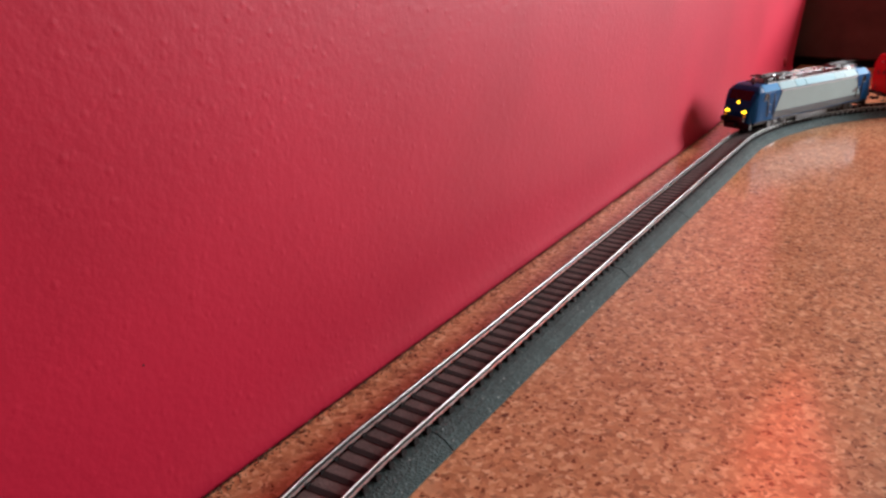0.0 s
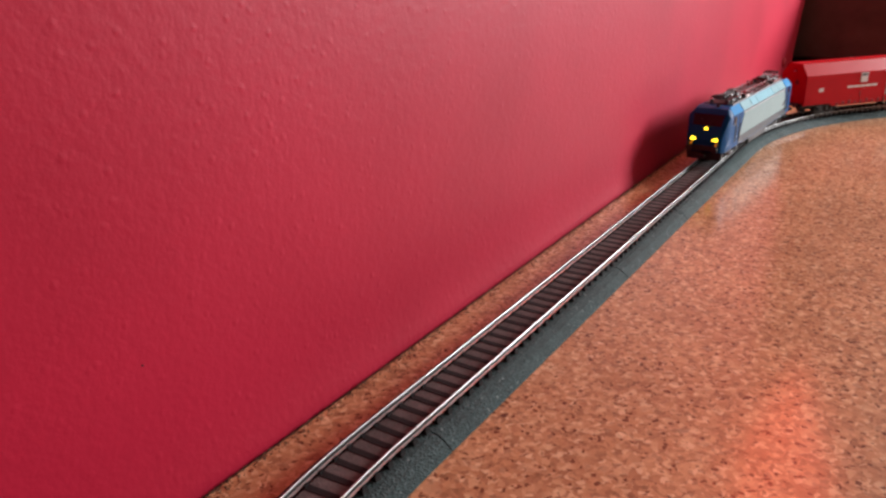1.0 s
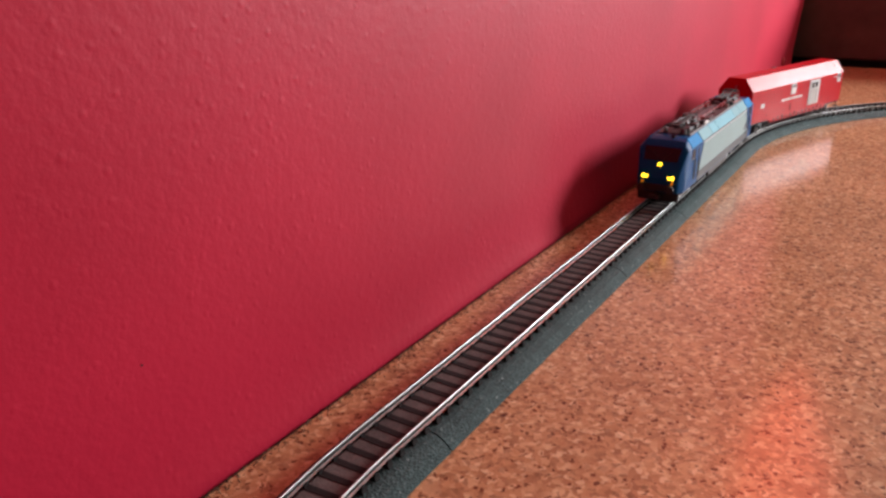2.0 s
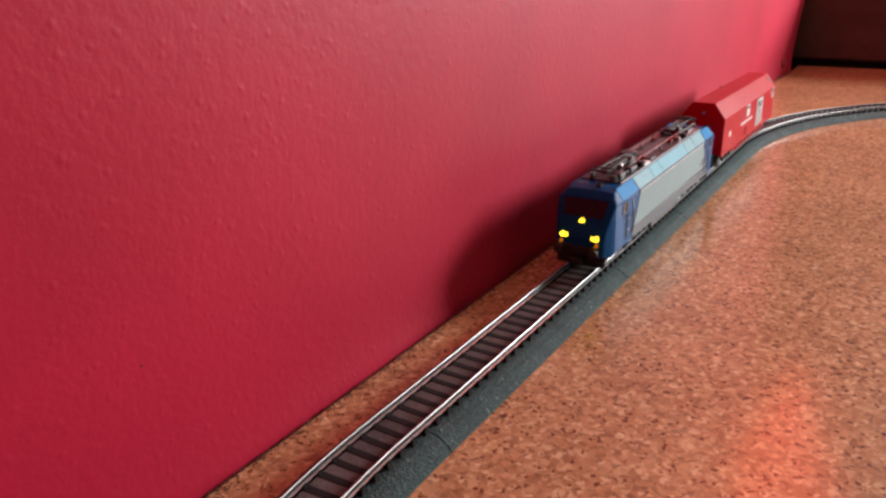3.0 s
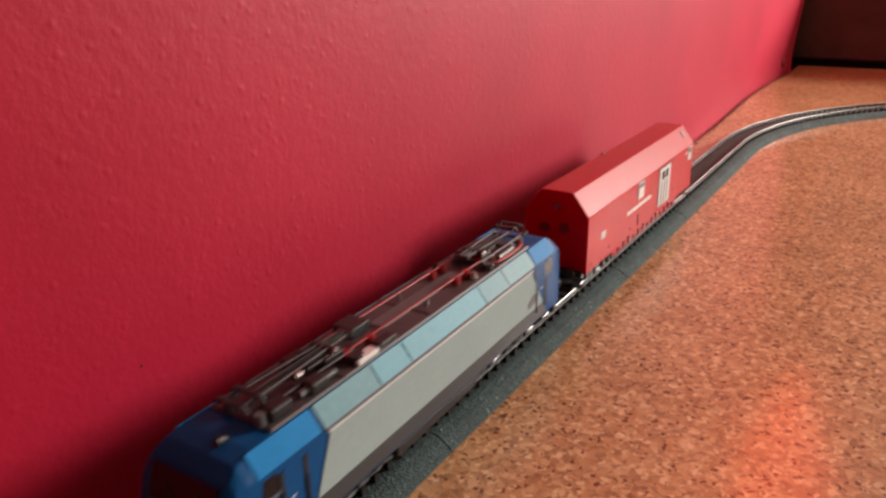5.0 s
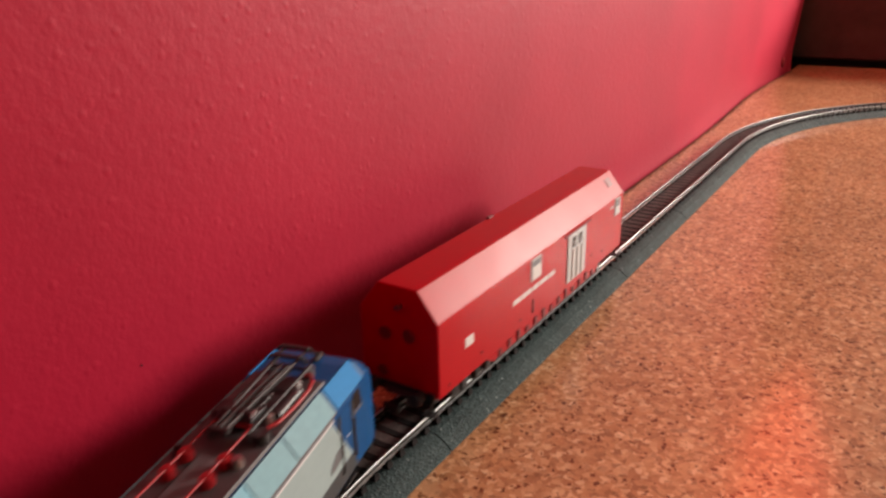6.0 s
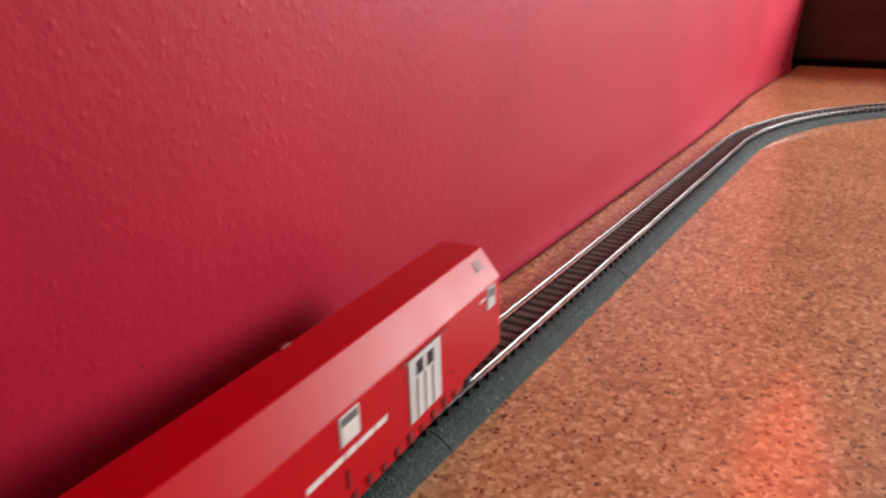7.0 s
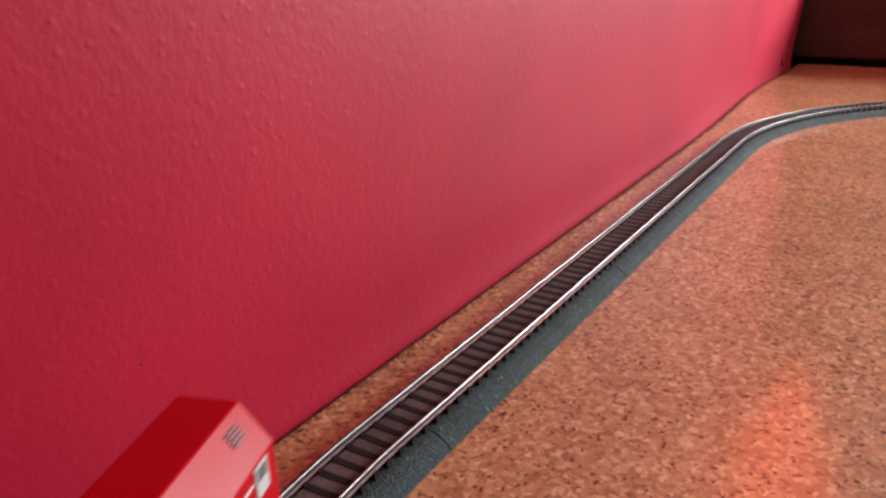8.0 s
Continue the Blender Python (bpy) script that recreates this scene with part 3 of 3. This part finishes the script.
        part("top_lamp", rod((0, c * 96.8, 27.4), (0, c * 99.2, 26.7), 1.4, sides=18), lit, o, "lit yellow upper lamp" if c < 0 else "dark lamp glass")
        part("horn", rod((3.5, c * 83, 43.0), (3.5, c * 86, 43.8), 0.8, 1.3, sides=12), DARKSTEEL, o)
    bogies = [bogie(o, -52, 30, 6.2, 13.5), bogie(o, 52, 30, 6.2, 13.5)]
    return o, bogies


# ---- wagon: y = -89.5 leads ----
def build_wagon():
    o = thing("toy_wagon", "bright red closed model wagon with sloping roof sides and grey door", "wagon")
    ring = [(-17, 11.6), (17, 11.6), (17, 41.3), (8.4, 52.6), (-8.4, 52.6), (-17, 41.3)]
    body = part("body", prism(ring, "y", -89.5, 89.5), WAGONRED, o, "bright red bodyshell")
    mod = body.modifiers.new("edges", "BEVEL")
    mod.width, mod.segments = 0.0005, 2
    part("underframe", box(-13, 13, -86, 86, 8.6, 11.7, 0.5), BLACK, o)
    for s in (-1, 1):
        part("skirt", prism([(-56, 11.9), (58, 11.9), (54, 8.6), (-51, 8.6)], "x", s * 15.6, s * 17.1, 0.15), WAGONRED, o)
        for i in range(13):
            y = -47 + i * 7.9
            part("bracket", box(s * 16.8, s * 17.7, y, y + 2.6, 9.0 + (i % 2) * 0.5, 11.8 + (i * 7 % 3) * 0.8, 0.2), WAGONDARK, o)
        part("door", box(s * 16.6, s * 17.5, 18.2, 39.2, 15.6, 39.2, 0.25), DOORGREY, o, "pale grey ribbed door")
        for y in (23.5, 28.7, 33.9):
            part("door_rib", box(s * 17.3, s * 18.0, y - 0.7, y + 0.7, 16.2, 31.5, 0.2), WHITE, o)
        for y in (22.8, 29.8):
            part("door_window", box(s * 17.2, s * 17.75, y, y + 4.2, 32.2, 37.2, 0.15), GLASS, o, "dark door window")
        part("door_rail", rod((s * 17.6, 14, 39.9), (s * 17.6, 44, 39.9), 0.35, sides=8), WAGONDARK, o)
        w = part("window", box(s * 16.7, s * 17.4, -19, -9.2, 30.6, 40.4, 0.25), DOORGREY, o, "pale grey framed window")
        part("blind", box(s * 17.3, s * 17.55, -18, -10.2, 31.4, 36.8, 0.05), WHITE, w)
        part("pane", box(s * 17.3, s * 17.5, -18, -10.2, 37.1, 39.7, 0.05), MIDGREY, w)
        w = part("window", box(s * 16.7, s * 17.4, 77, 84.2, 31.6, 40.8, 0.25), DOORGREY, o, "pale grey framed window")
        part("pane", box(s * 17.3, s * 17.5, 78, 83.2, 36.4, 40, 0.05), MIDGREY, w)
        for k, (y, ln) in enumerate(((-34.6, 7.4), (-26.5, 9.0), (-16.6, 5.4), (-10.4, 8.2), (-1.4, 6.4))):
            part("lettering_bar", box(s * 16.9, s * 17.16, y, y + ln, 25.9, 28.0), WHITE, o)
        part("sign", box(s * 16.9, s * 17.2, -71.8, -65.9, 24.3, 28.2, 0.05), WHITE, o, "small white plain sign")
        part("lettering_bar", box(s * 16.9, s * 17.16, 70.5, 76, 37.0, 37.9), WHITE, o)
        for y, z in ((-60, 17), (-83, 15), (62, 17.5), (48, 20), (-28, 17)):
            part("rivet", rod((s * 16.8, y, z), (s * 17.3, y, z), 0.6, sides=10), WAGONDARK, o)
        part("long_handle", box(s * 16.9, s * 17.5, -17, -16, 15.5, 22, 0.15), WAGONDARK, o)
        # small dark grille on the roof slope near the rear
        n = Vector((11.3, 0, 8.6)).normalized()
        at = Vector((17 - 8.6 * 0.62, 0, 41.3 + 11.3 * 0.62)) + n * 0.25
        tilt = math.atan2(n.x, n.z)
        bm = bmesh.new()
        for k in range(4):
            box(-2.2 + k * 1.15, -1.45 + k * 1.15, -2.9, 2.9, -0.2, 0.2, into=bm)
        bmesh.ops.transform(bm, matrix=Matrix.Translation((s * at.x, 80, at.z)) @ Matrix.Rotation(s * tilt, 4, "Y"), verts=bm.verts)
        part("roof_grille", bm, WAGONDARK, o, "small dark slatted roof grille")
    part("roof_vent", box(-8.8, -7.2, -12, -7.5, 52.2, 53.4, 0.3), WAGONDARK, o)
    for c in (-1, 1):
        for x, z, r in ((-6, 33, 2.6), (4.5, 34, 2.6), (-8, 17, 2.2)):
            part("end_port", rod((x, c * 89.2, z), (x, c * 90.0, z), r, sides=20), WAGONDARK, o, "round dark red end port")
        part("tail_lamp", rod((1, c * 89.3, 45), (1, c * 91.4, 45), 1.0, sides=14), STEEL, o)
        part("gangway_plate", box(-4, 12, c * 89.4, c * 93.5, 11.0, 12.2, 0.3), DARKSTEEL, o)
        part("headstock", box(-15, 15, c * 87, c * 90.5, 9.4, 13.4, 0.4), BLACK, o)
        part("end_step", box(11, 16, c * 88.5, c * 92.5, 4.8, 5.6, 0.2), DARKSTEEL, o)
        part("step_hanger", rod((13.5, c * 90, 5.4), (13.5, c * 90, 10), 0.5, sides=8), DARKSTEEL, o)
        buffers(o, c * 90.2, c)
        coupler(o, c * 88, c)
    bogies = [bogie(o, -55, 24, 5.5, 12.5), bogie(o, 55, 24, 5.5, 12.5)]
    return o, bogies


LOCO, LOCO_BOGIES = build_loco()
LOCO.scale = (1, 1.045, 1)
WAGON, WAGON_BOGIES = build_wagon()


# ---- track: foam bed, rails and single sleepers ----
def build_track():
    t = thing("railway_track", "model railway track on grey-green foam bedding on the cork", "track")
    END = CURVE_Y + CURVE_R * radians(100)
    cuts = [-560, 189, 372, 487, 640, 860, 1080, END]
    for a, b in zip(cuts, cuts[1:]):
        part("roadbed", swept([(-14.6, 0.3), (20.8, 0.3), (19.8, 1.5), (16.8, 4.0), (13.4, 5.4), (11.8, 5.6), (-11.8, 5.6), (-14.0, 5.4)], a + 0.35, b - 0.35), FOAM, t, "grey-green granular foam bed")
    for s in (-1, 1):
        c = s * 8.75
        head = [(c - 0.36, 9.45), (c + 0.36, 9.45), (c + 0.36, 9.90), (c + 0.27, 10.0), (c - 0.27, 10.0), (c - 0.36, 9.90)]
        web = [(c - 0.16, 7.7), (c + 0.16, 7.7), (c + 0.16, 9.55), (c - 0.16, 9.55)]
        foot = [(c - 0.85, 7.3), (c + 0.85, 7.3), (c + 0.85, 7.55), (c + 0.2, 7.8), (c - 0.2, 7.8), (c - 0.85, 7.55)]
        rail = part("rail", swept(head, -560, END, 6.0), RAIL, t, "bright nickel-silver rail")
        part("rail_web", swept(web, -560, END, 6.0), RAILWEB, rail, "dark rail web")
        part("rail_foot", swept(foot, -560, END, 6.0), RAIL, rail)
    part("ballast_infill", swept([(-7.7, 5.0), (7.7, 5.0), (7.6, 6.6), (6.9, 7.0), (-6.9, 7.0), (-7.6, 6.6)], -558, END - 2), INFILL, t, "brown granular infill between the rails")
    bm = prism([(-11.4, 5.1), (11.4, 5.1), (11.1, 7.2), (-11.1, 7.2)], "y", -1.4, 1.4)
    for s in (-1, 1):
        for q in (-1, 1):
            box(s * 8.75 + q * 1.15, s * 8.75 + q * 2.1, -1.0, 1.0, 7.2, 8.1, into=bm)
    first = part("sleeper", bm, SLEEPER, t)
    n = 0
    s = 148.8 - 7.739 * 91
    while s < END - 3:
        ob = first if n == 0 else new("sleeper", first.data)
        ob.parent = t
        x, y, a = along(s)
        ob.matrix_basis = pose(x * MM, y * MM, 0, 0, 0, -math.degrees(a) + random.uniform(-0.8, 0.8))
        s += 7.739
        n += 1


build_track()

# ---- how the train runs: place of the upper lamp along the track, in mm ----
RUN_T = [0.0, 0.5, 1.0, 1.5, 2.0, 2.5, 3.0, 3.5, 4.0, 4.5, 5.0, 5.5, 6.0, 6.5, 7.0, 7.5, 8.0]
RUN_S = [736, 673, 610, 549, 485, 420, 354, 288, 221.5, 154.5, 89, 24, -42.5, -108, -174, -239, -303]


def run(t):
    """Place along the line at t, eased through the known places."""
    w = np.array([1, 2, 3, 2, 1]) / 9
    return float(sum(k * np.interp(t + d, RUN_T, RUN_S, left=RUN_S[0] - (t + d) * 124 if t + d < 0 else None,
                                   right=RUN_S[-1] - (t + d - 8) * 128 if t + d > 8 else None) for k, d in zip(w, (-0.2, -0.1, 0, 0.1, 0.2))))


def stand(s, pivot):
    """The pose of a vehicle whose middle is s along the track, carried by two bogies, and their turns in it."""
    (x0, y0, a0), (x1, y1, a1) = along(s - pivot), along(s + pivot)
    turn = -math.atan2(x1 - x0, y1 - y0)
    return pose((x0 + x1) / 2 * MM, (y0 + y1) / 2 * MM, TOP * MM, 0, 0, math.degrees(turn)), [math.degrees(-a - turn) for a in (a0, a1)]


def motions():
    steps = [i / 30 for i in range(241)]
    for ob, bogies, offset, pivot, r in ((LOCO, LOCO_BOGIES, 101.4, 54.3, 6.2), (WAGON, WAGON_BOGIES, 319.5, 55, 5.5)):
        where = [(t, run(t) + offset) for t in steps]
        walk(ob, [(t, stand(s, pivot)[0]) for t, s in where])
        for k, (b, sets) in enumerate(bogies):
            walk(b, [(t, pose(0, (-52, 52, -55, 55)[k + (2 if ob is WAGON else 0)] * MM, 0, 0, 0, stand(s, pivot)[1][k])) for t, s in where])
            for w in sets:
                home = w.location.copy()
                walk(w, [(t, pose(*home, math.degrees((s - where[0][1]) / -r), 0, 0)) for t, s in where])


motions()
